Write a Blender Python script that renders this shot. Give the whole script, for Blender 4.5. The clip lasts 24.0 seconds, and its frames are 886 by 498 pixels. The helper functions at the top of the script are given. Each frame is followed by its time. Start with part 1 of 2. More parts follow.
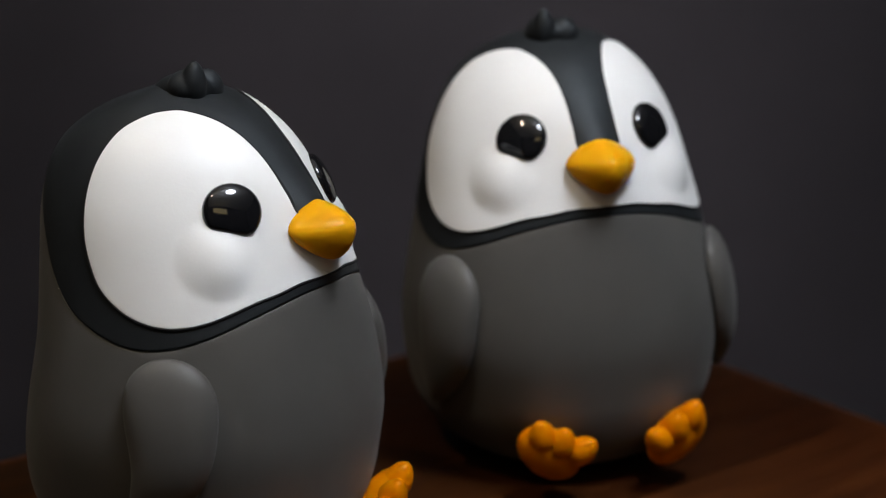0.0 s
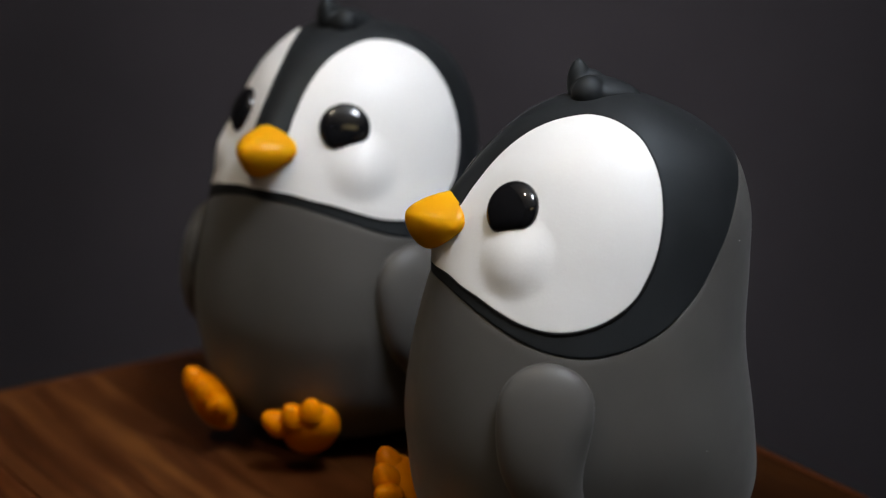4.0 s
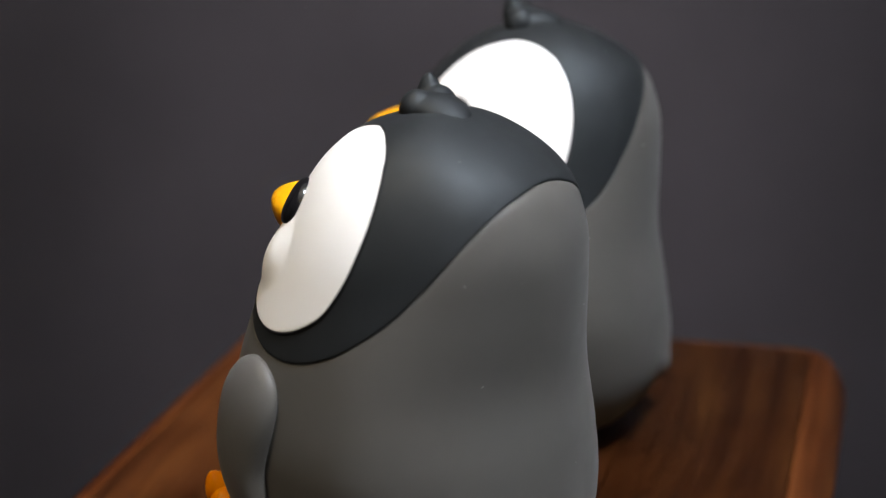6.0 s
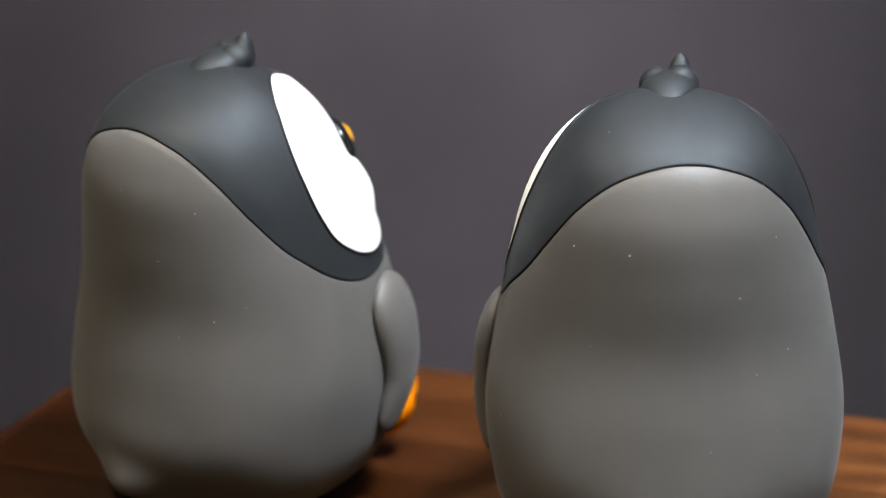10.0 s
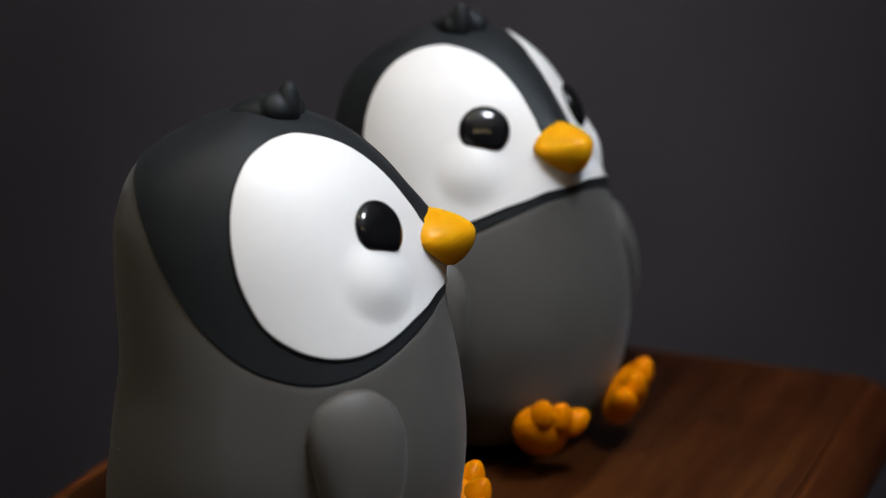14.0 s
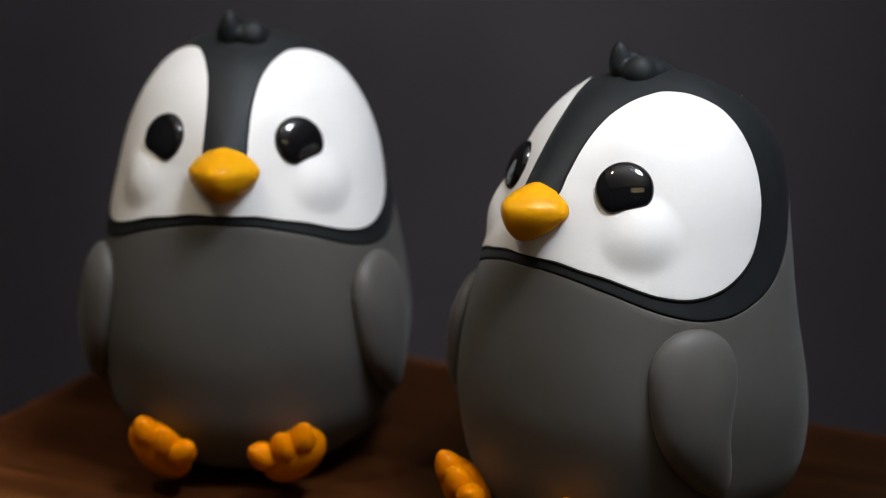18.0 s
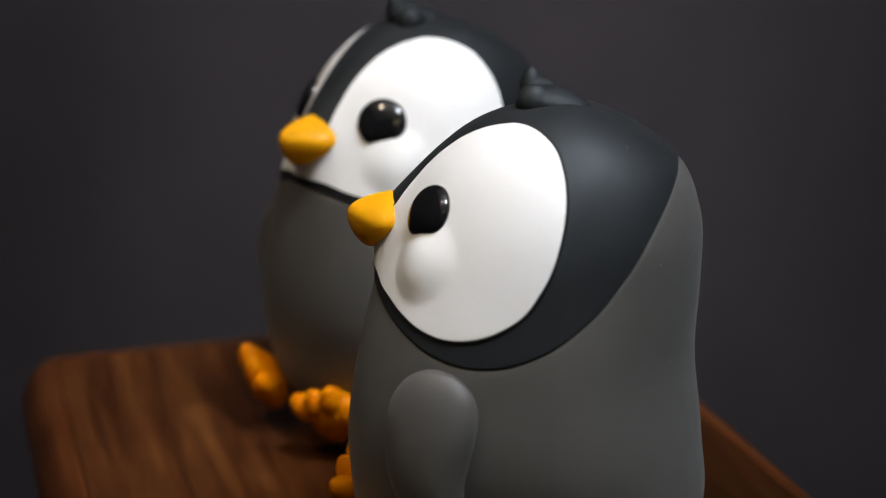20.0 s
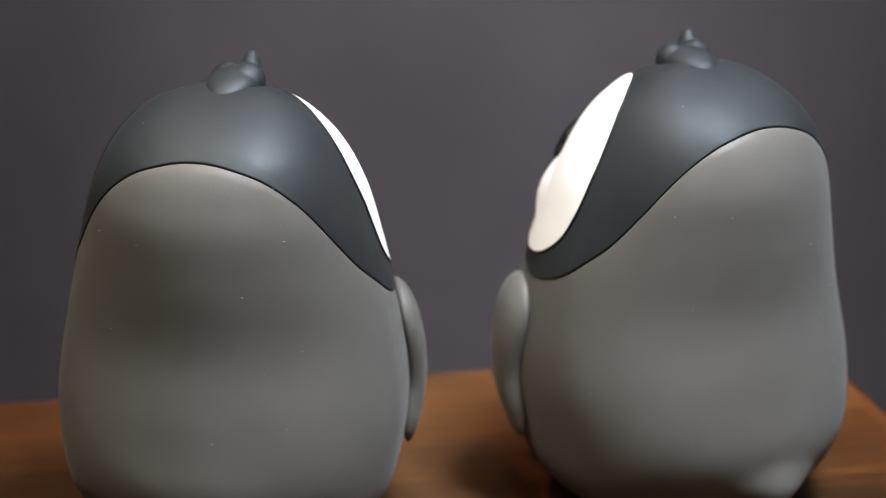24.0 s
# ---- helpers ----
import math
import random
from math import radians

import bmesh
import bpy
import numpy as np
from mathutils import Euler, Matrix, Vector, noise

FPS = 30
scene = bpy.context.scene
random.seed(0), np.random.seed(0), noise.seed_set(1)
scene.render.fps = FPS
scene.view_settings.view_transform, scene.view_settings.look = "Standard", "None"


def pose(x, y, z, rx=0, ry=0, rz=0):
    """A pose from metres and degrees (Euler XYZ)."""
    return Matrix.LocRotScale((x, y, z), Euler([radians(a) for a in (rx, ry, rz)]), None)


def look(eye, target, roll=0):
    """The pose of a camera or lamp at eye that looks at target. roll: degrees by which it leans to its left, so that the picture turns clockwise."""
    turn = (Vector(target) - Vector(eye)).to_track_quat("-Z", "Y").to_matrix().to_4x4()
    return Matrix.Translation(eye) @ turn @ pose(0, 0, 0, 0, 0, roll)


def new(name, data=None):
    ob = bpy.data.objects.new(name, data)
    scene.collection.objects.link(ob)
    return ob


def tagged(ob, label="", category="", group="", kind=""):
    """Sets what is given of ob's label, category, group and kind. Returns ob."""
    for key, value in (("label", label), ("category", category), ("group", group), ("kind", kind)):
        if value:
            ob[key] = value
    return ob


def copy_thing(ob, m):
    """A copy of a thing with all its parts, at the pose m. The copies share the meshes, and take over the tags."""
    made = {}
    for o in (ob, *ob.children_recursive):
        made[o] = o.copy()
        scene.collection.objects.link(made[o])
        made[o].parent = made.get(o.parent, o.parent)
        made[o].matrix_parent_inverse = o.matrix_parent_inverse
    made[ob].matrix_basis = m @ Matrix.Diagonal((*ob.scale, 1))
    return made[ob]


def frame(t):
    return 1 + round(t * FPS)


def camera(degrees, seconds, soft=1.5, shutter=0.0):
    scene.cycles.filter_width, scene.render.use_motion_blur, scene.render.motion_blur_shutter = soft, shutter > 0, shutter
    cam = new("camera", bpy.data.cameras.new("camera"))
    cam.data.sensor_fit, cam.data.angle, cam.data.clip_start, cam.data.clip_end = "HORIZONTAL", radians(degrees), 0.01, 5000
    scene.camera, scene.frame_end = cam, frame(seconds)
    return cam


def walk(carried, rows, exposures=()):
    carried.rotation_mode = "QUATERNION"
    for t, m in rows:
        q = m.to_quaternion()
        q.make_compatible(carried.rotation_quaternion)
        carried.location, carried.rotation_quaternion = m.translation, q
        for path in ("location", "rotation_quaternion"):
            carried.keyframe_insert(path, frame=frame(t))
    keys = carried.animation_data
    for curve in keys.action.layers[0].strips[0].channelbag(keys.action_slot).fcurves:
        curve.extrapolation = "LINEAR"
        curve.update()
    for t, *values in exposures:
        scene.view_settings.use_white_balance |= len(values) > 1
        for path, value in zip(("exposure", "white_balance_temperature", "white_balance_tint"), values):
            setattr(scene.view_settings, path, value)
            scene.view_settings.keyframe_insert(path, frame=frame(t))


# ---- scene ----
# The board turns clockwise, once in about fifteen seconds, before a camera that stands still.
S = 0.75            # metres per unit of the plan
FOOT = 0.0310       # the plan's zero above the board's top
EYE = Vector((0, -0.8468, 0.3698))

cam = camera(25.07, 24.0, soft=1.0, shutter=0.2)
cam.data.dof.use_dof = True
cam.data.dof.focus_distance = 0.800
cam.data.dof.aperture_fstop = 4.9
EYE_POSE = look(EYE, EYE + Vector((0.00500, 0.95836, -0.28551)), -0.304)
walk(cam, [(0.0, EYE_POSE), (24.0, EYE_POSE)],
     [(0.0, 0.10), (0.9, 0.33), (2.4, 0.30), (3.7, 0.10), (5.0, 0.60), (6.0, 1.12), (7.0, 1.33), (8.0, 1.69), (9.5, 1.95),
      (11.5, 1.38), (13.0, 0.90), (14.0, 0.17), (15.0, 0.07), (16.0, 0.3), (17.0, 0.34), (18.5, 0.27),
      (20.0, 0.45), (21.0, 1.08), (22.0, 1.32), (23.0, 1.66), (24.0, 1.87)])

# ---- light: a ring lamp under the ceiling, a warm panel, a small warm bulb and an added can spot that brightens the back wall ----
world = bpy.data.worlds.new("room_dark")
world.use_nodes = True
world.node_tree.nodes["Background"].inputs[0].default_value = (0.02, 0.019, 0.02, 1)
world.node_tree.nodes["Background"].inputs[1].default_value = 1.0
scene.world = world
RING_POWER = 51.5
PANEL_POWER = 1.2
BULB_POWER = 245.0
SPOT_POWER = 88.0


# ---- materials ----
def nodes_of(name):
    m = bpy.data.materials.new(name)
    m.use_nodes = True
    nt = m.node_tree
    return m, nt, nt.nodes, nt.nodes["Principled BSDF"]


def ramp_of(nt, fac, stops):
    r = nt.nodes.new("ShaderNodeValToRGB")
    while len(r.color_ramp.elements) < len(stops):
        r.color_ramp.elements.new(0.5)
    for e, (at, c) in zip(r.color_ramp.elements, stops):
        e.position, e.color = at, (*c, 1)
    nt.links.new(fac, r.inputs[0])
    return r.outputs[0]


def noise_of(nt, scale, detail=4.0, rough=0.55, vec=None):
    n = nt.nodes.new("ShaderNodeTexNoise")
    n.inputs["Scale"].default_value, n.inputs["Detail"].default_value, n.inputs["Roughness"].default_value = scale, detail, rough
    if vec is None:
        tc = nt.nodes.new("ShaderNodeTexCoord")
        vec = tc.outputs["Object"]
    nt.links.new(vec, n.inputs["Vector"])
    return n.outputs["Fac"]


def bump_of(nt, p, height, strength, dist):
    b = nt.nodes.new("ShaderNodeBump")
    b.inputs["Strength"].default_value, b.inputs["Distance"].default_value = strength, dist
    nt.links.new(height, b.inputs["Height"])
    nt.links.new(b.outputs[0], p.inputs["Normal"])


def vinyl(name, colour, rough=0.42, vary=0.06, spec=0.4, peel=0.06, nap=0.0, tint=(1, 1, 1)):
    """Matt sprayed vinyl: even colour with faint clouding, a fine orange-peel skin."""
    m, nt, _, p = nodes_of(name)
    lo = tuple(c * (1 - vary) for c in colour)
    hi = tuple(min(1, c * (1 + vary)) for c in colour)
    nt.links.new(ramp_of(nt, noise_of(nt, 22, 5), [(0.3, lo), (0.7, hi)]), p.inputs["Base Color"])
    nt.links.new(ramp_of(nt, noise_of(nt, 60, 4), [(0.3, (rough - 0.05,) * 3), (0.7, (rough + 0.05,) * 3)]), p.inputs["Roughness"])
    p.inputs["Specular IOR Level"].default_value = spec
    p.inputs["Specular Tint"].default_value = (*tint, 1)
    p.inputs["Sheen Weight"].default_value, p.inputs["Sheen Roughness"].default_value = nap, 0.45
    bump_of(nt, p, noise_of(nt, 900, 2), peel, 0.0006)
    return m


GREY = vinyl("grey_vinyl", (0.0814, 0.0771, 0.0708), 0.5, spec=0.28, nap=0.06)
HOOD = vinyl("charcoal_vinyl", (0.0090, 0.0100, 0.0110), 0.60, 0.10, 0.38, nap=0.01, tint=(0.87, 0.95, 1.0))
WHITE = vinyl("white_vinyl", (0.80, 0.79, 0.77), 0.42, 0.015)
YELLOW = vinyl("yellow_vinyl", (0.73, 0.330, 0.0050), 0.30, 0.015, 0.09, 0.015)
FOOTY = vinyl("orange_vinyl", (0.64, 0.190, 0.0003), 0.3, 0.04, 0.05, 0.02)
for soft_vinyl in (YELLOW, FOOTY):
    skin_node = soft_vinyl.node_tree.nodes["Principled BSDF"]
    skin_node.inputs["Subsurface Weight"].default_value = 0.12
    skin_node.inputs["Subsurface Radius"].default_value = (1.0, 0.3, 0.05)
    skin_node.inputs["Subsurface Scale"].default_value = 0.007
DUST = vinyl("grey_dust", (0.55, 0.54, 0.53), 0.9, 0.1, 0.1)
# near-black that stands in for the shadow in the groove round the face
GROOVE_SHADE = vinyl("black_groove_shade", (0.010, 0.010, 0.011), 0.6, 0.1, 0.2)


def gloss_black():
    m, nt, _, p = nodes_of("black_gloss")
    p.inputs["Base Color"].default_value = (0.006, 0.006, 0.007, 1)
    p.inputs["Roughness"].default_value = 0.06
    p.inputs["Specular IOR Level"].default_value = 0.55
    return m


BLACK = gloss_black()


def wood(name, gain, warm=1.0):
    """Oiled walnut: long grain that wanders, dark streaks and broad cloudy figure."""
    m, nt, nd, p = nodes_of(name)
    tc, mp, info = nd.new("ShaderNodeTexCoord"), nd.new("ShaderNodeMapping"), nd.new("ShaderNodeObjectInfo")
    mp.inputs["Scale"].default_value = (1.8, 30, 30)
    shift = nd.new("ShaderNodeVectorMath")
    shift.operation = "SCALE"
    nt.links.new(info.outputs["Random"], shift.inputs["Scale"])
    shift.inputs[0].default_value = (3.1, 1.7, 0.9)
    add = nd.new("ShaderNodeVectorMath")
    nt.links.new(tc.outputs["Object"], add.inputs[0])
    nt.links.new(shift.outputs[0], add.inputs[1])
    # slow sideways drift of the grain
    drift = nd.new("ShaderNodeTexNoise")
    drift.inputs["Scale"].default_value, drift.inputs["Detail"].default_value = 7.0, 2.0
    nt.links.new(tc.outputs["Object"], drift.inputs["Vector"])
    sway = nd.new("ShaderNodeVectorMath")
    sway.operation = "MULTIPLY"
    sway.inputs[1].default_value = (0.0, 0.018, 0.0)
    nt.links.new(drift.outputs["Color"], sway.inputs[0])
    bent = nd.new("ShaderNodeVectorMath")
    nt.links.new(add.outputs[0], bent.inputs[0])
    nt.links.new(sway.outputs[0], bent.inputs[1])
    nt.links.new(bent.outputs[0], mp.inputs["Vector"])
    grain = noise_of(nt, 3.0, 8, 0.62, mp.outputs[0])
    fine = noise_of(nt, 14.0, 6, 0.7, mp.outputs[0])
    cloud = noise_of(nt, 16.0, 4, 0.6)
    base = ramp_of(nt, grain, [(at, (r * gain, g * gain / warm, b * gain / warm)) for at, (r, g, b) in ((0.30, (0.024, 0.0073, 0.0024)), (0.44, (0.052, 0.0163, 0.0050)), (0.56, (0.074, 0.0248, 0.0072)), (0.71, (0.126, 0.0470, 0.0116)))])

    def times(one, two, much):
        mix = nd.new("ShaderNodeMix")
        mix.data_type, mix.blend_type = "RGBA", "MULTIPLY"
        mix.inputs[0].default_value = much
        nt.links.new(one, mix.inputs[6])
        nt.links.new(two, mix.inputs[7])
        return mix.outputs[2]

    out = times(base, ramp_of(nt, fine, [(0.35, (0.66, 0.60, 0.56)), (0.6, (1, 1, 1))]), 0.85)
    out = times(out, ramp_of(nt, cloud, [(0.32, (0.66, 0.61, 0.57)), (0.66, (1.0, 1.0, 0.98))]), 0.9)
    out = times(out, ramp_of(nt, info.outputs["Random"], [(0.0, (0.94, 0.93, 0.93)), (1.0, (1.06, 1.05, 1.04))]), 1.0)
    # dark heartwood towards one end
    sep, wave = nd.new("ShaderNodeSeparateXYZ"), nd.new("ShaderNodeMath")
    nt.links.new(tc.outputs["Object"], sep.inputs[0])
    wave.operation = "MULTIPLY_ADD"
    wave.inputs[1].default_value = 0.25
    nt.links.new(grain, wave.inputs[0])
    nt.links.new(sep.outputs[0], wave.inputs[2])
    out = times(out, ramp_of(nt, wave.outputs[0], [(0.10, (1.1, 1.1, 1.1)), (0.30, (0.50, 0.42, 0.40))]), 1.0)
    nt.links.new(out, p.inputs["Base Color"])
    nt.links.new(ramp_of(nt, fine, [(0.3, (0.36,) * 3), (0.7, (0.52,) * 3)]), p.inputs["Roughness"])
    p.inputs["Specular IOR Level"].default_value = 0.20
    p.inputs["Specular Tint"].default_value = (1.0, 0.70, 0.32, 1)
    # fibres along the board shine across the grain
    p.inputs["Anisotropic"].default_value = 0.9
    along = nd.new("ShaderNodeVectorTransform")
    along.vector_type, along.convert_from, along.convert_to = "VECTOR", "OBJECT", "WORLD"
    along.inputs[0].default_value = (0, 1, 0)
    nt.links.new(along.outputs[0], p.inputs["Tangent"])
    bump_of(nt, p, fine, 0.25, 0.0006)
    return m


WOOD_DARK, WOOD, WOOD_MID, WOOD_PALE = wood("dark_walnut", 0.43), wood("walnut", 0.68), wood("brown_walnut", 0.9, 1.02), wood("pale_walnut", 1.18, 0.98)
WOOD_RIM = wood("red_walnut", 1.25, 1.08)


def plain(name, colour, rough=0.8, scale=6.0, vary=0.10, bump=0.15, bump_scale=160.0):
    m, nt, _, p = nodes_of(name)
    lo, hi = tuple(c * (1 - vary) for c in colour), tuple(c * (1 + vary) for c in colour)
    nt.links.new(ramp_of(nt, noise_of(nt, scale, 6), [(0.3, lo), (0.7, hi)]), p.inputs["Base Color"])
    p.inputs["Roughness"].default_value = rough
    p.inputs["Specular IOR Level"].default_value = 0.2
    bump_of(nt, p, noise_of(nt, bump_scale, 5), bump, 0.002)
    return m


WALL = plain("grey_wall_paint", (0.0382, 0.0340, 0.0392), 0.85, 5.0, 0.14)
DARK = plain("dull_plaster", (0.045, 0.044, 0.045), 0.9)
PALE = plain("pale_plaster", (0.80, 0.79, 0.775), 0.9)
FLOORM = plain("dark_floor_boards", (0.022, 0.020, 0.019), 0.6)
METAL = plain("black_metal", (0.03, 0.03, 0.032), 0.4, 20.0)


def glow(name, colour, power):
    m, nt, _, p = nodes_of(name)
    p.inputs["Base Color"].default_value = (*colour, 1)
    p.inputs["Emission Color"].default_value = (*colour, 1)
    p.inputs["Emission Strength"].default_value = power
    return m


RING_GLOW = glow("ring_lamp_glow", (0.90, 0.965, 1.07), RING_POWER)
PANEL_GLOW = glow("warm_panel_glow", (1.0, 0.80, 0.42), PANEL_POWER)
BULB_GLOW = glow("warm_bulb_glow", (1.0, 0.83, 0.60), BULB_POWER)


# ---- mesh helpers ----
def mesh_ob(name, verts, faces, material, parent=None, label="", smooth=True):
    me = bpy.data.meshes.new(name)
    me.from_pydata([tuple(map(float, p)) for p in verts], [], faces)
    me.validate()
    bm = bmesh.new()
    bm.from_mesh(me)
    bmesh.ops.remove_doubles(bm, verts=bm.verts, dist=1e-6)
    bmesh.ops.recalc_face_normals(bm, faces=bm.faces)
    bm.to_mesh(me)
    bm.free()
    for f in me.polygons:
        f.use_smooth = smooth
    me.materials.append(material)
    ob = new(name, me)
    if parent:
        ob.parent = parent
    if label:
        tagged(ob, label)
    return ob


def part(name, bm, material, parent, label="", smooth=True):
    me = bpy.data.meshes.new(name)
    bmesh.ops.recalc_face_normals(bm, faces=bm.faces)
    bm.to_mesh(me)
    bm.free()
    for f in me.polygons:
        f.use_smooth = smooth
    me.materials.append(material)
    ob = new(name, me)
    if parent:
        ob.parent = parent
    if label:
        tagged(ob, label)
    return ob


def box(name, lo, hi, material, parent=None, bevel=0.0):
    bm = bmesh.new()
    bmesh.ops.create_cube(bm, size=1)
    lo, hi = Vector(lo), Vector(hi)
    for q in bm.verts:
        q.co = Vector([(lo[i] + hi[i]) / 2 + q.co[i] * (hi[i] - lo[i]) for i in range(3)])
    if bevel:
        bmesh.ops.bevel(bm, geom=bm.edges[:], offset=bevel, segments=3, affect="EDGES", profile=0.6)
    return part(name, bm, material, parent, smooth=False)


def grid_faces(rows, cols, wrap=True, start=0):
    out = []
    for i in range(rows - 1):
        for j in range(cols if wrap else cols - 1):
            k = (j + 1) % cols
            out.append((start + i * cols + j, start + i * cols + k, start + (i + 1) * cols + k, start + (i + 1) * cols + j))
    return out


# ---- the room: a grey wall behind, plain walls that close it ----
tagged(box("wall_north", (-1.5, 1.15, -0.8), (2.6, 1.30, 1.9), WALL), "plain matt grey painted wall", "wall", kind="structure")
tagged(box("wall_south", (-1.5, -2.05, -0.8), (2.6, -1.9, 1.9), DARK), "plain dark grey wall behind the camera", "wall", kind="structure")
tagged(box("wall_west", (-1.65, -2.05, -0.8), (-1.5, 1.30, 1.9), DARK), "plain dark grey side wall", "wall", kind="structure")
tagged(box("wall_east", (2.6, -2.05, -0.8), (2.75, 1.30, 1.9), DARK), "plain dark grey side wall", "wall", kind="structure")
tagged(box("ceiling", (-1.65, -2.05, 1.9), (2.75, 1.30, 2.05), PALE), "plain pale ceiling", "ceiling", kind="structure")
tagged(box("floor", (-1.65, -2.05, -0.95), (2.75, 1.30, -0.8), FLOORM), "dark floor", "floor", kind="structure")


def ring_lamp(at, outer, inner):
    lamp = tagged(new("ring_lamp"), "round white ring lamp hanging from the ceiling", "lamp")
    lamp.location = at
    n, prof = 64, 12
    mid, r = (outer + inner) / 2, (outer - inner) / 2
    vs = []
    for i in range(n):
        a = 2 * math.pi * i / n
        for j in range(prof):
            b = 2 * math.pi * j / prof
            rr = mid + r * math.cos(b)
            vs.append((rr * math.cos(a), rr * math.sin(a), 0.35 * r * math.sin(b)))
    fs = [(i * prof + j, i * prof + (j + 1) % prof, ((i + 1) % n) * prof + (j + 1) % prof, ((i + 1) % n) * prof + j) for i in range(n) for j in range(prof)]
    mesh_ob("glowing_ring", vs, fs, RING_GLOW, lamp, "glowing white ring")
    bm = bmesh.new()
    bmesh.ops.create_cone(bm, cap_ends=True, segments=16, radius1=0.006, radius2=0.006, depth=1.9 - at[2])
    bmesh.ops.translate(bm, verts=bm.verts, vec=(mid, 0, (1.9 - at[2]) / 2))
    part("hanger", bm, METAL, lamp)
    return lamp


tagged(box("lit_panel", (-0.18, -1.898, 1.36), (0.90, -1.87, 1.70), PANEL_GLOW, bevel=0.004), "long warm lit wall panel", "lamp")


def warm_bulb(at):
    lamp = tagged(new("pendant_bulb"), "small warm orange bulb on a black cord", "lamp")
    bm = bmesh.new()
    bmesh.ops.create_uvsphere(bm, u_segments=24, v_segments=16, radius=0.036)
    bmesh.ops.translate(bm, verts=bm.verts, vec=at)
    part("bulb", bm, BULB_GLOW, lamp)
    bm = bmesh.new()
    bmesh.ops.create_cone(bm, cap_ends=True, segments=10, radius1=0.004, radius2=0.004, depth=1.9 - at[2] - 0.036)
    bmesh.ops.translate(bm, verts=bm.verts, vec=(at[0], at[1], (1.9 + at[2] + 0.036) / 2))
    part("cord", bm, METAL, lamp)


def ceiling_spot(at, aim, power, cone):
    """A small black can under the ceiling, added unseen, its beam brightening the back wall."""
    lamp = tagged(new("ceiling_spot"), "small black can spotlight, added unseen to brighten the grey wall", "lamp")
    lamp.matrix_world = look(at, aim)
    n, prof = 28, [(0.0, 0.11), (0.030, 0.11), (0.036, 0.104), (0.036, -0.012), (0.033, -0.012), (0.033, 0.02), (0.0, 0.02)]
    vs = [(r * math.cos(2 * math.pi * j / n), r * math.sin(2 * math.pi * j / n), z) for r, z in prof for j in range(n)]
    mesh_ob("can", vs, grid_faces(len(prof), n), METAL, lamp, "black metal can")
    lens = bpy.data.lights.new("beam", "SPOT")
    lens.energy, lens.spot_size, lens.spot_blend, lens.shadow_soft_size, lens.color = power, radians(cone), 1.0, 0.02, (1.0, 0.97, 0.98)
    beam = new("beam", lens)
    beam.parent = lamp
    beam.location = (0, 0, -0.02)
    return lamp


ceiling_spot((0.10, -0.25, 1.84), (0.05, 1.15, -0.10), SPOT_POWER, 22.5)
warm_bulb((-0.55, -0.34, 1.30))
LAMP = Vector((0.39, -0.40, 1.30))
ring_lamp(LAMP, 0.172, 0.034)


# ---- the figurine's shell: rings of rounded section along the height ----
Z_LOW, Z_HIGH, Y_MID = -0.0287, 0.2388, 0.0225
STEP = np.linspace(0, np.pi, 11)
SIDE = np.array([0.2106, 0.1847, 0.1459, 0.1193, 0.1047, 0.0937, 0.0900, 0.0944, 0.1008, 0.1086, 0.1222])
FRONT = np.array([0.2782, 0.2469, 0.1782, 0.1396, 0.1209, 0.1093, 0.1038, 0.1029, 0.1106, 0.1148, 0.0853])
BACK = np.array([0.1127, 0.1086, 0.1013, 0.0946, 0.0800, 0.0712, 0.0764, 0.0876, 0.0934, 0.0705, 0.0130])
LEVEL_F, FULL_F = np.array([0.3, 1.6, 2.1, 2.6]), np.array([2.14, 2.34, 1.94, 1.74])
LEVEL_B, FULL_B = np.array([0.3, 1.6, 2.6]), np.array([2.43, 1.81, 2.10])


def curve(xs, ys, x):
    m = np.gradient(ys, xs)
    i = np.clip(np.searchsorted(xs, x) - 1, 0, len(xs) - 2)
    h = xs[i + 1] - xs[i]
    s = (x - xs[i]) / h
    return (2 * s**3 - 3 * s**2 + 1) * ys[i] + (s**3 - 2 * s**2 + s) * h * m[i] + (3 * s**2 - 2 * s**3) * ys[i + 1] + (s**3 - s**2) * h * m[i + 1]


def shell(a, f):
    """The bare shell at rise a (0 base, pi crown) and turn f (0 front, +90 degrees its left side), in plan units."""
    a, f = np.broadcast_arrays(np.asarray(a, float), np.asarray(f, float))
    w, fr, bk = (curve(STEP, c, a) * np.sin(a) for c in (SIDE, FRONT, BACK))
    z = (Z_LOW + Z_HIGH) / 2 - np.cos(a) * (Z_HIGH - Z_LOW) / 2
    c, s = np.cos(f), np.sin(f)
    e = 2 / np.where(c > 0, curve(LEVEL_F, FULL_F, np.clip(a, 0.3, 2.6)), curve(LEVEL_B, FULL_B, np.clip(a, 0.3, 2.6)))
    x = w * np.sign(s) * np.abs(s) ** e
    y = Y_MID - np.where(c > 0, fr, bk) * np.sign(c) * np.abs(c) ** e
    return np.stack([x, y, z], -1)


CHEEK = np.array([0.0537, -0.0465, 0.1630])
TAIL = shell(radians(36.5), radians(180))


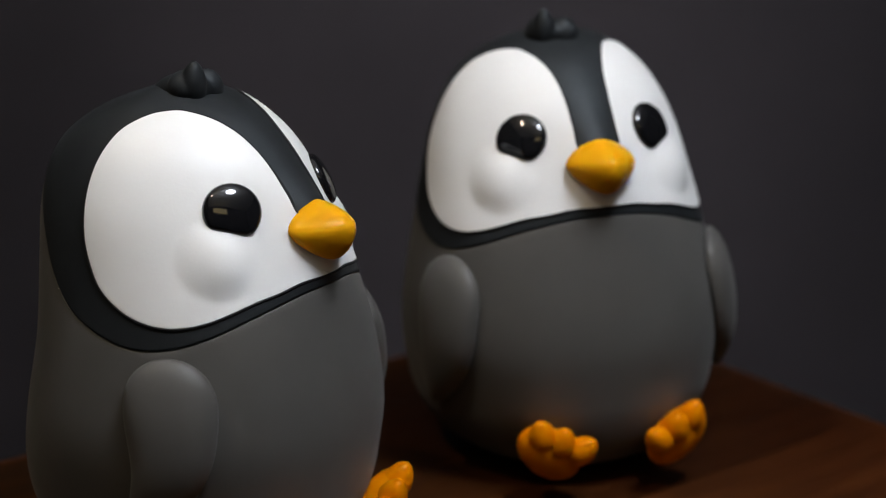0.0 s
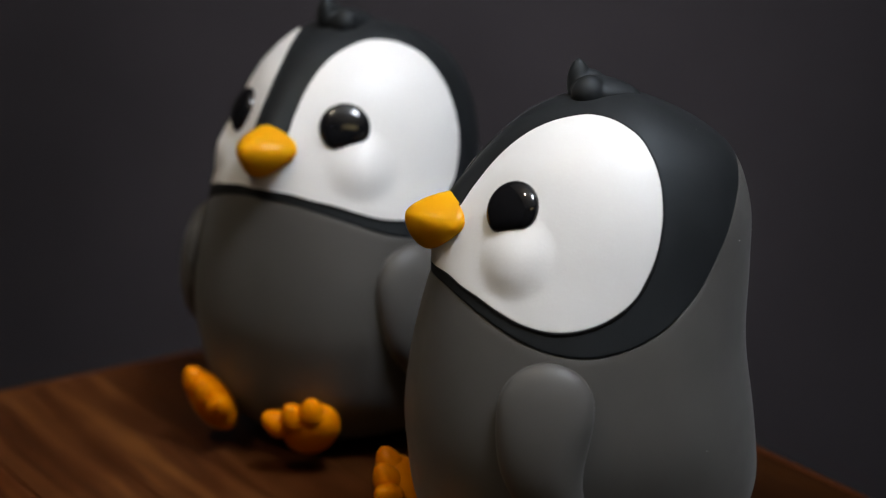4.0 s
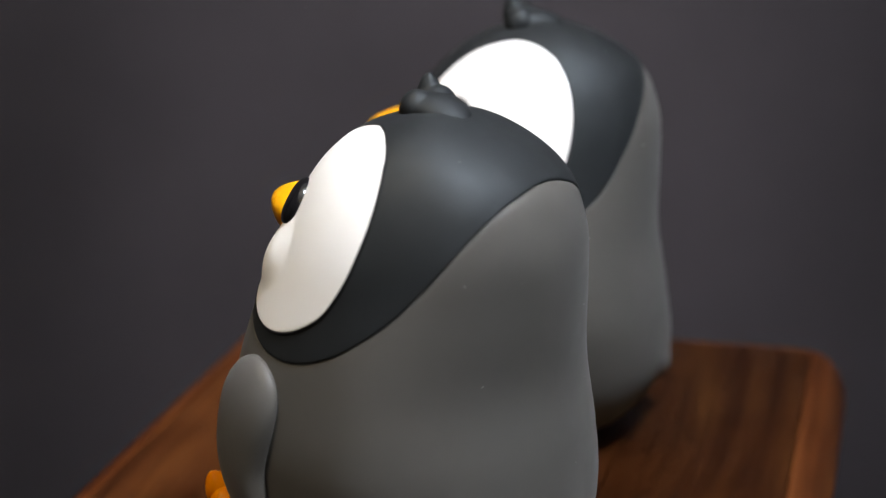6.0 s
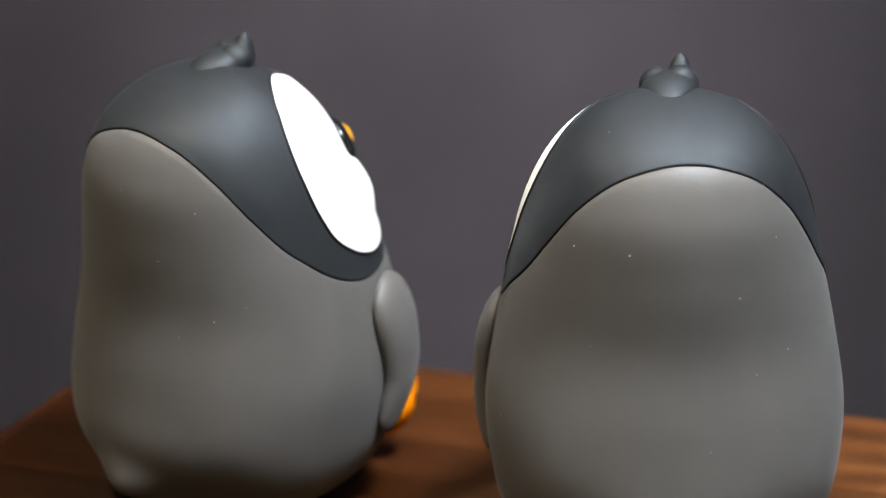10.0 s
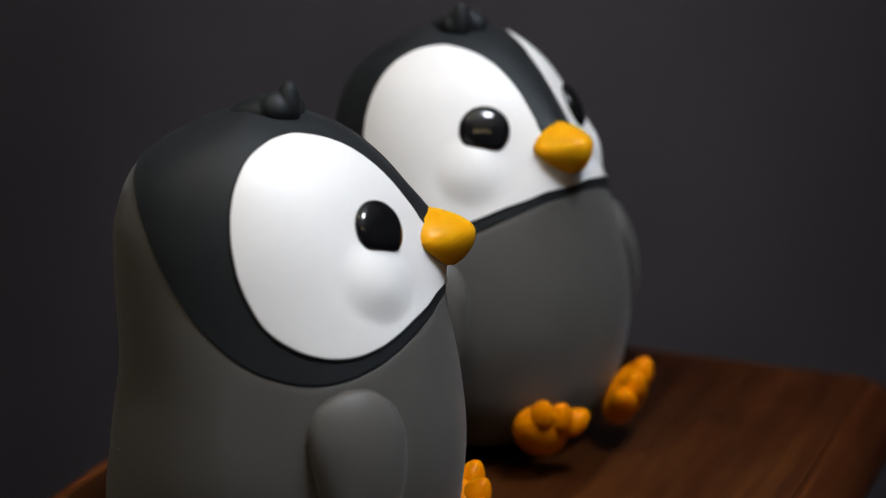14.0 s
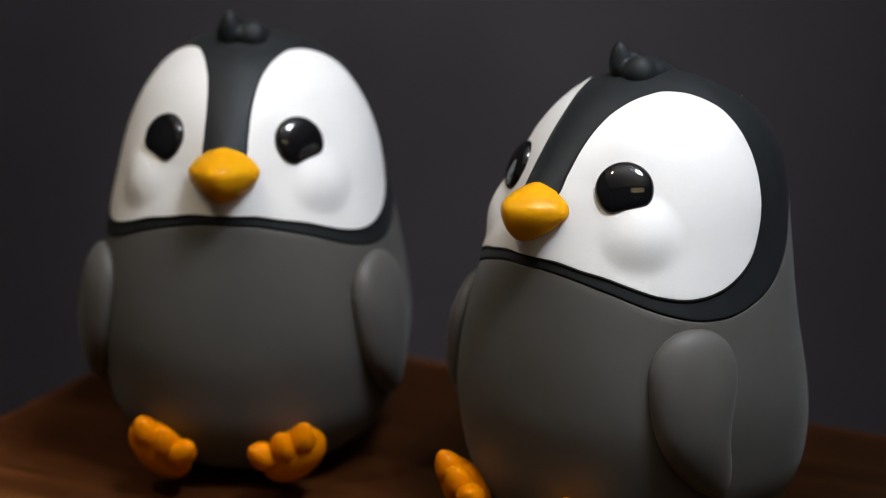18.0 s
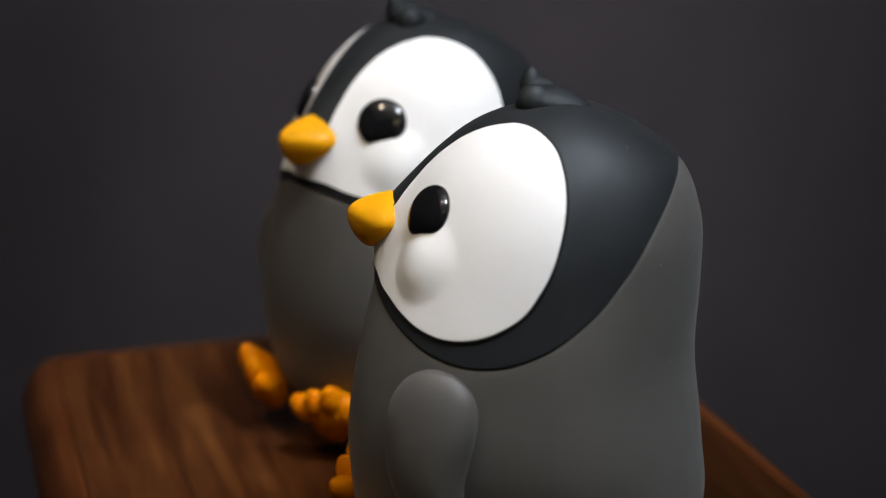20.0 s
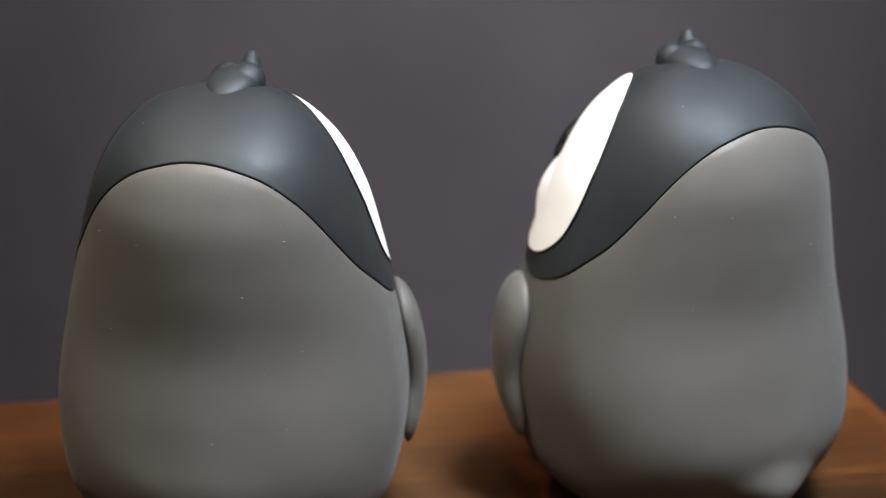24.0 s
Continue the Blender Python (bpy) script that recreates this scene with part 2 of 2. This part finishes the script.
def moulded(a, f):
    """The shell with its muzzle, cheeks, tail and flat underside."""
    p = shell(a, f)
    x, y, z = p[..., 0], p[..., 1], p[..., 2]
    muzzle = 0.0121 * np.exp(-(x / 0.017) ** 2 - ((z - 0.176) / 0.024) ** 2) * (np.cos(f) > 0)
    d = ((np.abs(x) - CHEEK[0]) ** 2 + (y - CHEEK[1]) ** 2 + (z - CHEEK[2]) ** 2) / 0.0235**2
    cheek = 0.0052 * np.clip(1 - d, 0, None) ** 1.7
    d = np.linalg.norm((p - TAIL) * np.array([0.75, 1, 1]), axis=-1)
    tail = 0.0128 * np.clip(1 - d / 0.056, 0, None) ** 1.6 + 0.0080 * np.clip(1 - (d / 0.029) ** 2, 0, None) ** 2.2
    # the head narrows behind the cheeks
    slim = 0.0027 * np.exp(-((np.abs((f + np.pi) % (2 * np.pi) - np.pi) - radians(106)) / radians(21)) ** 2 - ((a - radians(129)) / radians(23.5)) ** 2)
    sink = (FOOT + Z_LOW) * np.clip(1 - a / 0.7, 0, 1) ** 0.5
    return np.stack([x + np.sign(x) * (cheek * 0.65 - slim), y - muzzle - cheek * 0.7 + tail, z - tail * 0.05 - sink], -1)


def skin(a, f, off=0.0):
    """A point of the moulded surface, off units outside it, in metres above the board."""
    a, f = np.broadcast_arrays(np.asarray(a, float), np.asarray(f, float))
    p = moulded(a, f)
    e = 1e-3
    n = np.cross(moulded(a, f + e) - moulded(a, f - e), moulded(np.minimum(a + e, np.pi - 1e-4), f) - moulded(a - e, f))
    n = n / (np.linalg.norm(n, axis=-1, keepdims=True) + 1e-12)
    p = p + n * np.broadcast_to(off, a.shape)[..., None]
    return (p + np.array([0, 0, FOOT])) * S


# where the charcoal hood ends, round the figurine
SEAM_F = np.radians([0, 20, 32, 44, 54, 66, 75, 82, 86, 90, 98, 110, 121, 133, 150, 165, 180])
SEAM_A = np.radians([106.0, 104.4, 102.2, 99.3, 97.0, 95.3, 95.45, 96.95, 98.45, 100.8, 103.4, 109.0, 117.2, 126.8, 136.1, 140.0, 141.5])
# the edge of one half of the white face, from the chin round the temple to the brow
FACE_F = np.radians([0.0, 11.2, 21.3, 30.4, 39.6, 49.0, 58.7, 67.3, 75.0, 81.9, 86.2, 89.5, 92.3, 92.7, 90.2, 83.1, 69.4, 52.3, 40.3, 30.2, 22.1, 16.6, 13.0, 11.0, 9.2, 0.0])
FACE_A = np.radians([108.6, 108.1, 106.7, 105.5, 103.5, 101.5, 100.4, 100.9, 103.1, 107.4, 113.5, 120.2, 128.1, 137.0, 145.6, 152.7, 158.2, 160.1, 158.6, 155.6, 150.9, 145.0, 137.8, 130.1, 124.0, 121.9])


def bend(f):
    """How far back along the shell a turn f lies, so that the seam runs on smoothly past the flank."""
    c = np.cos(f)
    return -np.where(c > 0, 1.45 * np.abs(c) ** 0.90, -(np.abs(c) ** 1.1))


def seam(f):
    return curve(bend(SEAM_F), SEAM_A, bend(np.abs((f + np.pi) % (2 * np.pi) - np.pi)))


# columns round the shell, closer together at the flanks where it turns quickest
FLANK = np.array([90 + d for d in (-1.5, -1.1, -0.75, -0.45, -0.2, -0.08, 0.1, 0.3, 0.6, 1.0, 1.5)])
TURN = np.sort(np.concatenate([np.linspace(-np.pi, np.pi, 180, endpoint=False), np.radians(FLANK), np.radians(-FLANK)]))
COLS = len(TURN)


def body_mesh(parent):
    top = seam(TURN)
    rows, vs = 70, []
    for i in range(rows):
        k = i / (rows - 1)
        k = 1 - (1 - k) ** 1.25
        a = 0.03 + (top - 0.03) * k
        off = np.where(i >= rows - 1, -0.0012, np.where(i == rows - 2, -0.0002, 0.0)) * np.ones(COLS)
        if i >= rows - 3:
            a = top - (0.0, 0.0030, 0.0075)[rows - 1 - i]
        vs.append(skin(a, TURN, off))
    vs = np.concatenate(vs)
    fs = grid_faces(rows, COLS) + [tuple(range(COLS))]
    return mesh_ob("body", vs, fs, GREY, parent, "mid-grey matt vinyl body with a small tail")


def hood_mesh(parent):
    low, vs, rows = seam(TURN), [], 46
    for i in range(rows):
        k = i / (rows - 1)
        a = low + (np.pi - 0.004 - low) * k
        off = 0.0006 * np.ones(COLS)
        if i == 0:
            a, off = low + 0.0005, -0.0012 * np.ones(COLS)
        if i == 1:
            a, off = low + 0.0030, 0.0003 * np.ones(COLS)
        if i in (2, 3):
            a = low + (0.0065 if i == 2 else 0.013)
        vs.append(skin(a, TURN, off))
    vs = np.concatenate(vs)
    fs = grid_faces(rows, COLS) + [tuple((rows - 1) * COLS + j for j in range(COLS))]
    return mesh_ob("hood", vs, fs, HOOD, parent, "dark charcoal hood with a fine seam")


def smooth_loop(fs, aa, steps):
    t = np.arange(len(fs))
    u = np.linspace(0, len(fs) - 1, steps)
    return curve(t, fs, u), curve(t, aa, u)


def face_mesh(parent):
    """Both white halves in one piece, joined below the beak, with a rounded rim."""
    f, a = smooth_loop(FACE_F, FACE_A, 150)
    cf, ca = radians(44), radians(126)
    low = FACE_A[0] + (ca - FACE_A[0]) * np.array([0.05, 0.028, 0.016, 0.008, 0.003])
    mid_a = np.concatenate([np.linspace(FACE_A[-1], low[0], 9)[1:], low[1:]])
    f, a = np.concatenate([np.maximum(f, 0), np.zeros(12)]), np.concatenate([a, mid_a])
    mid_off = np.array([0.0012] * 9 + [0.0012, 0.0011, 0.0006])
    n = len(f)
    rings = [(1.0, -0.0004), (0.997, 0.0006), (0.992, 0.0011), (0.984, 0.0012), (0.972, 0.0012)] + [(k, 0.0012) for k in np.linspace(0.95, 0.03, 26)]
    vs, fs = [], []
    for side in (1, -1):
        start = len(vs)
        for k, off in rings:
            kk = k
            o = np.full(n, off)
            if k > 0.97:
                o[150:] = mid_off
            pts = skin(ca + (a - ca) * kk, cf + (f - cf) * kk, o)
            pts[:, 0] *= side
            vs.extend(pts)
        fs += grid_faces(len(rings), n, True, start)
        fs.append(tuple(start + (len(rings) - 1) * n + j for j in range(n)))
    return mesh_ob("face", np.array(vs), fs, WHITE, parent, "smooth white face with round raised cheeks")


def groove_shade_bead(parent):
    """A thin black bead round the white face, in place of its groove's shadow."""
    f, a = smooth_loop(FACE_F, FACE_A, 150)
    f = np.maximum(f, 0)
    loop = [(f[i], a[i]) for i in range(150)]
    pts = [skin(np.array(a_), np.array(f_), np.array(0.0006)) for f_, a_ in loop]
    pts = np.array(pts)
    vs, fs = [], []
    for side in (1, -1):
        start, n = len(vs), len(pts)
        for i in range(n):
            t = pts[min(i + 1, n - 1)] - pts[max(i - 1, 0)]
            t = t / (np.linalg.norm(t) + 1e-12)
            u = np.cross(t, (0.3, 0.2, 0.93))
            u = u / np.linalg.norm(u)
            w = np.cross(t, u)
            for j in range(6):
                b = 2 * math.pi * j / 6
                q = pts[i] + 0.00070 * (math.cos(b) * u + math.sin(b) * w)
                vs.append((q[0] * side, q[1], q[2]))
        fs += grid_faces(n, 6, True, start)
    return mesh_ob("face_groove_shade", np.array(vs), fs, GROOVE_SHADE, parent, "thin black bead in place of the groove shadow round the face")


def place(x, y, z):
    return np.array([x, y, z + FOOT]) * S


EYE_AT = (radians(126.8), radians(33.8))


def eye_mesh(parent, side):
    """A glossy domed button with a flat lower edge that sits above the cheek."""
    a0, f0 = EYE_AT
    c = skin(np.array(a0), np.array(f0), np.array(0.0))
    e = 0.01
    du = skin(np.array(a0), np.array(f0 + e), np.array(0.0)) - c
    dv = skin(np.array(a0 + e), np.array(f0), np.array(0.0)) - c
    du = du / np.linalg.norm(du)
    nn = np.cross(du, dv)
    nn = nn / np.linalg.norm(nn)
    dv = np.cross(nn, du)
    R, n, vs = 0.0154 * S, 64, []
    rings = [(1.0, -0.0030), (1.0, 0.0008), (0.985, 0.0019), (0.95, 0.0029), (0.88, 0.0039), (0.78, 0.0047), (0.62, 0.0055), (0.42, 0.0061), (0.2, 0.0064), (0.02, 0.0065)]
    for k, h in rings:
        for j in range(n):
            b = 2 * math.pi * j / n
            cu, cv = math.cos(b), math.sin(b)
            r = 1.0
            down = (-cv * 0.966 + cu * 0.26)
            if down > 0:
                r = (1 + (down / 0.80) ** 14) ** (-1 / 14)
            # a little fuller above and towards the temple
            r *= 1 + 0.03 * max(0, cv)
            vs.append(c + (du * cu * 1.03 + dv * cv * 0.99) * r * k * R + nn * h * S)
    vs = np.array(vs)
    vs[:, 0] *= side
    fs = grid_faces(len(rings), n) + [tuple((len(rings) - 1) * n + j for j in range(n)), tuple(range(n))]
    return mesh_ob("eye", vs, fs, BLACK, parent, "glossy black domed eye")


def beak_mesh(parent):
    """A blunt rounded diamond, its tip out in front."""
    c = np.array([0, -0.0680, 0.1726])
    n, m, p, vs = 72, 48, 1.32, []

    def soft(v, e=0.34):
        return 0.5 * (math.sqrt(v * v + e * e) + v) - 0.5 * e

    for i in range(m + 1):
        th = math.pi * i / m
        for j in range(n):
            ph = 2 * math.pi * j / n
            d = np.array([math.sin(th) * math.cos(ph), -math.cos(th), math.sin(th) * math.sin(ph)])
            d = d * sum((q * q + 0.035) ** (p / 2) for q in d) ** (-1 / p) * 1.07
            x = 0.0236 * d[0]
            y = -0.0318 * soft(-d[1]) + 0.009 * soft(d[1]) - 0.0190 * soft(-d[2]) - 0.003 * (d[0] ** 2 + 0.03) ** 0.75
            z = 0.0156 * soft(d[2]) - 0.0182 * soft(-d[2]) + 0.0060 * soft(-d[1])
            vs.append(place(*(c + np.array([x, y, z]))))
    return mesh_ob("beak", np.array(vs), grid_faces(m + 1, n), YELLOW, parent, "rounded yellow beak")


def lobe(bm, at, axis, length, wide, lean=0.0, taper=0.0, flat=1.0, up=(0, 0, 1)):
    """An egg from one end to the other along axis, in plan units."""
    axis = Vector(axis).normalized()
    side = axis.cross(Vector(up))
    side = side.normalized() if side.length > 1e-3 else Vector((1, 0, 0))
    third = side.cross(axis)
    got = bmesh.ops.create_uvsphere(bm, u_segments=28, v_segments=18, radius=1)["verts"]
    for q in got:
        x, y, z = q.co
        w = wide * (1 - taper * z)
        p = Vector(at) + axis * (z * length + 0.0) + side * (x * w) + third * (y * w * flat + lean * z * z)
        q.co = (p + Vector((0, 0, FOOT))) * S


def tuft_mesh(parent):
    """A swirl of feathers: lobes that melt into one lump."""
    bm = bmesh.new()
    lobe(bm, (-0.0014, 0.0160, 0.2366), (0.16, 1, -0.17), 0.0196, 0.0150, 0.0, 0.14, 0.60)
    lobe(bm, (-0.0090, 0.0030, 0.2424), (-0.03, -0.05, 1), 0.0124, 0.0070, 0.0, 0.20)
    lobe(bm, (-0.0086, 0.0088, 0.2398), (0.0, 0.05, 1), 0.0092, 0.0102, 0.0, 0.10)
    lobe(bm, (0.0042, 0.0048, 0.2386), (0.10, -0.04, 1), 0.0094, 0.0096, 0.0, 0.12)
    ob = part("tuft", bm, HOOD, parent, "small swirled charcoal tuft")
    r = ob.modifiers.new("melt", "REMESH")
    r.mode, r.voxel_size, r.use_smooth_shade = "VOXEL", 0.0006, True
    k = ob.modifiers.new("soften", "SMOOTH")
    k.factor, k.iterations = 0.5, 6
    return ob


def wing_mesh(parent, side):
    """A flat rounded flipper that hugs the flank, its tip free."""
    n, vs = 56, []
    rings = [(k, 0) for k in (0.02, 0.2, 0.4, 0.6, 0.75, 0.87, 0.95, 0.99)] + [(1.0, 0)] + [(k, 1) for k in (0.97, 0.7, 0.3, 0.02)]

    def width(s, rear):
        """Full and straight in front, drawn in like a comma behind."""
        crest, full = (0.25, 0.0228) if rear else (0.30, 0.0244)
        if s < crest:
            return full * max(0, 1 - ((crest - s) / crest) ** 2.3) ** 0.5
        u = (s - crest) / (1 - crest)
        if not rear:
            return full * max(0, 1 - u**2.7) ** 0.66
        v = min(1, u / 0.62)
        return full * (1 - 0.36 * v * v * (3 - 2 * v)) * max(0, 1 - u**5) ** 0.6

    for k, under in rings:
        for j in range(n):
            b = 2 * math.pi * j / n
            edge = 0.40 - 0.40 * math.sin(b) if math.sin(b) > 0 else 0.40 - 0.60 * math.sin(b)
            s = 0.40 + (edge - 0.40) * k
            rear = math.cos(b) >= 0
            across = width(edge, rear) * k * (1 if rear else -1)
            z = 0.1148 - s * 0.0958
            a = math.acos(max(-1, min(1, ((Z_LOW + Z_HIGH) / 2 - z) / ((Z_HIGH - Z_LOW) / 2))))
            a_use = max(a, radians(57))
            f = radians(60.5 + 9 * s**3) + across / 0.095
            t = 0.0105 * math.sqrt(max(0, 1 - k**3)) if not under else -0.004 * math.sqrt(max(0, 1 - k * k))
            p = skin(np.array(a_use), np.array(f), np.array(t + 0.0015))
            p[2] = (z + FOOT) * S + (p[2] - skin(np.array(a_use), np.array(f), np.array(0.0))[2])
            vs.append(p)
    vs = np.array(vs)
    vs[:, 0] *= side
    fs = grid_faces(len(rings), n) + [tuple(range(n)), tuple((len(rings) - 1) * n + j for j in range(n))]
    return mesh_ob("wing", vs, fs, GREY, parent, "flat rounded grey wing")


def foot_mesh(parent, side):
    def at(x, y, z):
        return (x * side, y, z)
    out, up = Vector((0.030 * side, 0.006, 0.0145)).normalized(), Vector((-0.002 * side, -0.022, 0.040)).normalized()
    sole = out.cross(up).normalized()
    bm = bmesh.new()
    got = bmesh.ops.create_uvsphere(bm, u_segments=32, v_segments=20, radius=1)["verts"]
    c = Vector(at(0.0415, -0.0882, 0.0008))
    for q in got:
        x, y, z = q.co
        p = c + out * (x * 0.0212) + up * (y * 0.0180) + sole * (z * 0.0125)
        q.co = (p + Vector((0, 0, FOOT))) * S
        q.co.z = max(q.co.z, 0.0004)
    foot = part("foot", bm, FOOTY, parent, "stubby orange foot")
    for k, x, y, z in ((0.35, 0.0482, -0.0958, 0.0160), (0.0, 0.0365, -0.0995, 0.0112), (-0.6, 0.0240, -0.1012, 0.0052)):
        bm = bmesh.new()
        lobe(bm, at(x, y, z), up + out * k, 0.0106, 0.0084, 0.0, 0.26)
        part("toe", bm, FOOTY, foot)
    return foot


def lint(parent):
    """A few pale specks of dust on the shell."""
    rng = random.Random(7)
    bm = bmesh.new()
    for i in range(15):
        a, f = radians(rng.uniform(60, 168)), radians(rng.choice((-1, 1)) * rng.uniform(95, 180))
        off = 0.0012 if a > float(seam(np.array(f))) else 0.0003
        at = Vector(skin(np.array(a), np.array(f), np.array(off)))
        r = rng.uniform(0.00009, 0.00023)
        got = bmesh.ops.create_icosphere(bm, subdivisions=1, radius=r)["verts"]
        k = rng.uniform(1, 2.6)
        for q in got:
            q.co = Vector((q.co.x * k, q.co.y, q.co.z * 0.8)) + at
    return tagged(part("dust_specks", bm, DUST, parent, "tiny pale specks of dust"), kind="stuff")


def penguin():
    top = tagged(new("penguin_figurine"), "grey vinyl penguin figurine sitting on the wooden board", "figurine", "pair of penguin figurines")
    body_mesh(top)
    hood_mesh(top)
    face_mesh(top)
    groove_shade_bead(top)
    beak_mesh(top)
    tuft_mesh(top)
    lint(top)
    for side in (1, -1):
        eye_mesh(top, side)
        wing_mesh(top, side)
        foot_mesh(top, side)
    return top


first = penguin()
second = copy_thing(first, Matrix())


# ---- the wooden board: glued strips with rounded corners, on a low black turntable ----
LONG, WIDE, CORNER, THICK = 0.497, 0.346, 0.024, 0.028
RIM, GAP = 0.0175, 0.0004


def outline(inset=0.0):
    pts, r = [], max(CORNER - inset, 0.003)
    for cx, cy, a0 in ((1, 1, 0), (-1, 1, 90), (-1, -1, 180), (1, -1, 270)):
        for i in range(9):
            a = radians(a0 + 90 * i / 8)
            x, y = cx * (LONG / 2 - inset - r) + r * math.cos(a), cy * (WIDE / 2 - inset - r) + r * math.sin(a)
            # a touch wider at one end
            pts.append((x, y * (1.0 + 0.012 * x / LONG * 2)))
    return pts


def strip(pts, lo, hi):
    """The outline between two lines along the board."""
    for sign, lim in ((1, lo), (-1, -hi)):
        res = []
        for i, p in enumerate(pts):
            q = pts[(i + 1) % len(pts)]
            dp, dq = sign * p[1] - lim, sign * q[1] - lim
            if dp >= 0:
                res.append(p)
            if dp * dq < 0:
                k = dp / (dp - dq)
                res.append((p[0] + k * (q[0] - p[0]), p[1] + k * (q[1] - p[1])))
        pts = res
    return pts


def wooden_board():
    top = tagged(new("wooden_board"), "dark walnut board with a grooved rim and rounded corners", "board")
    half = WIDE / 2 - RIM - GAP
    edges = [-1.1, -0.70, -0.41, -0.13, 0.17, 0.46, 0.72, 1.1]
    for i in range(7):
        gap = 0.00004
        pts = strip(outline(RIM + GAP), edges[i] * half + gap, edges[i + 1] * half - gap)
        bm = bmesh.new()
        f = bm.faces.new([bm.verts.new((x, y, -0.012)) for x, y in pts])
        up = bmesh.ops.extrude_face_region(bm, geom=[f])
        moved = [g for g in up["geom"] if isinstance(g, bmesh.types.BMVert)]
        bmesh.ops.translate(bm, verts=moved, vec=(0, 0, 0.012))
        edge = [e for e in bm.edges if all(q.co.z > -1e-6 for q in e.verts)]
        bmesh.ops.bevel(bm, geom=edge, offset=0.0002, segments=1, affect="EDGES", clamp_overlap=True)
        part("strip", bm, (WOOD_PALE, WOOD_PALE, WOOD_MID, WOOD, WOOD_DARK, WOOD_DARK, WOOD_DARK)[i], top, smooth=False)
    # the rim: a rounded moulding round the strips
    prof = [(RIM, -0.010), (RIM, -0.0008), (0.0169, -0.0002), (0.0156, 0.0001), (0.0140, -0.0003), (0.0115, -0.0012), (0.0085, -0.0028), (0.0060, -0.0050), (0.0038, -0.0080), (0.0016, -0.0120), (-0.0008, -0.0170), (-0.0024, -0.0215), (-0.0022, -0.0250), (0.0005, -THICK)]
    vs = []
    for inset, z in prof:
        vs += [(x, y, z) for x, y in outline(inset)]
    n = len(outline())
    mesh_ob("rim", vs, grid_faces(len(prof), n), WOOD_RIM, top, "lighter rounded wooden rim", smooth=True)
    bm = bmesh.new()
    f = bm.faces.new([bm.verts.new((x, y, -THICK)) for x, y in outline(0.003)])
    up = bmesh.ops.extrude_face_region(bm, geom=[f])
    bmesh.ops.translate(bm, verts=[g for g in up["geom"] if isinstance(g, bmesh.types.BMVert)], vec=(0, 0, THICK - 0.0125))
    part("base", bm, WOOD, top, smooth=False)
    return top


board = wooden_board()


def turntable():
    top = tagged(new("turntable"), "low round black turntable under the board", "turntable")
    for name, r, z, d in (("plate", 0.14, -THICK - 0.006, 0.012), ("column", 0.05, -0.40, 0.776), ("foot_plate", 0.16, -0.794, 0.012)):
        bm = bmesh.new()
        bmesh.ops.create_cone(bm, cap_ends=True, segments=48, radius1=r, radius2=r, depth=d)
        bmesh.ops.translate(bm, verts=bm.verts, vec=(0, 0, z))
        part(name, bm, METAL, top)
    return top


turntable()

# ---- the turning ----
RATE = 0.41196      # radians a second
# each thing's place on the board, its turn and its slight lean forward and sideways
SEATS = ((first, -0.12739, -0.06915, 1.02418, 0.02593, 0.01019), (second, 0.08504, 0.08407, 0.27561, -0.00939, -0.02520), (board, -0.0079, -0.0028, 0.6520, 0, 0))


def motions():
    times = [i * 0.25 for i in range(97)]
    for ob, x, y, yaw, rx, ry in SEATS:
        lean = Matrix.Translation((0, 0, FOOT * S)) @ Matrix.Rotation(rx, 4, "X") @ Matrix.Rotation(ry, 4, "Y") @ Matrix.Translation((0, 0, -FOOT * S))
        rows = []
        for t in times:
            a = RATE * t
            turn = Matrix.Rotation(-a, 4, "Z")
            rows.append((t, turn @ Matrix.Translation((x * S, y * S, 0)) @ Matrix.Rotation(yaw, 4, "Z") @ lean))
        walk(ob, rows)


motions()
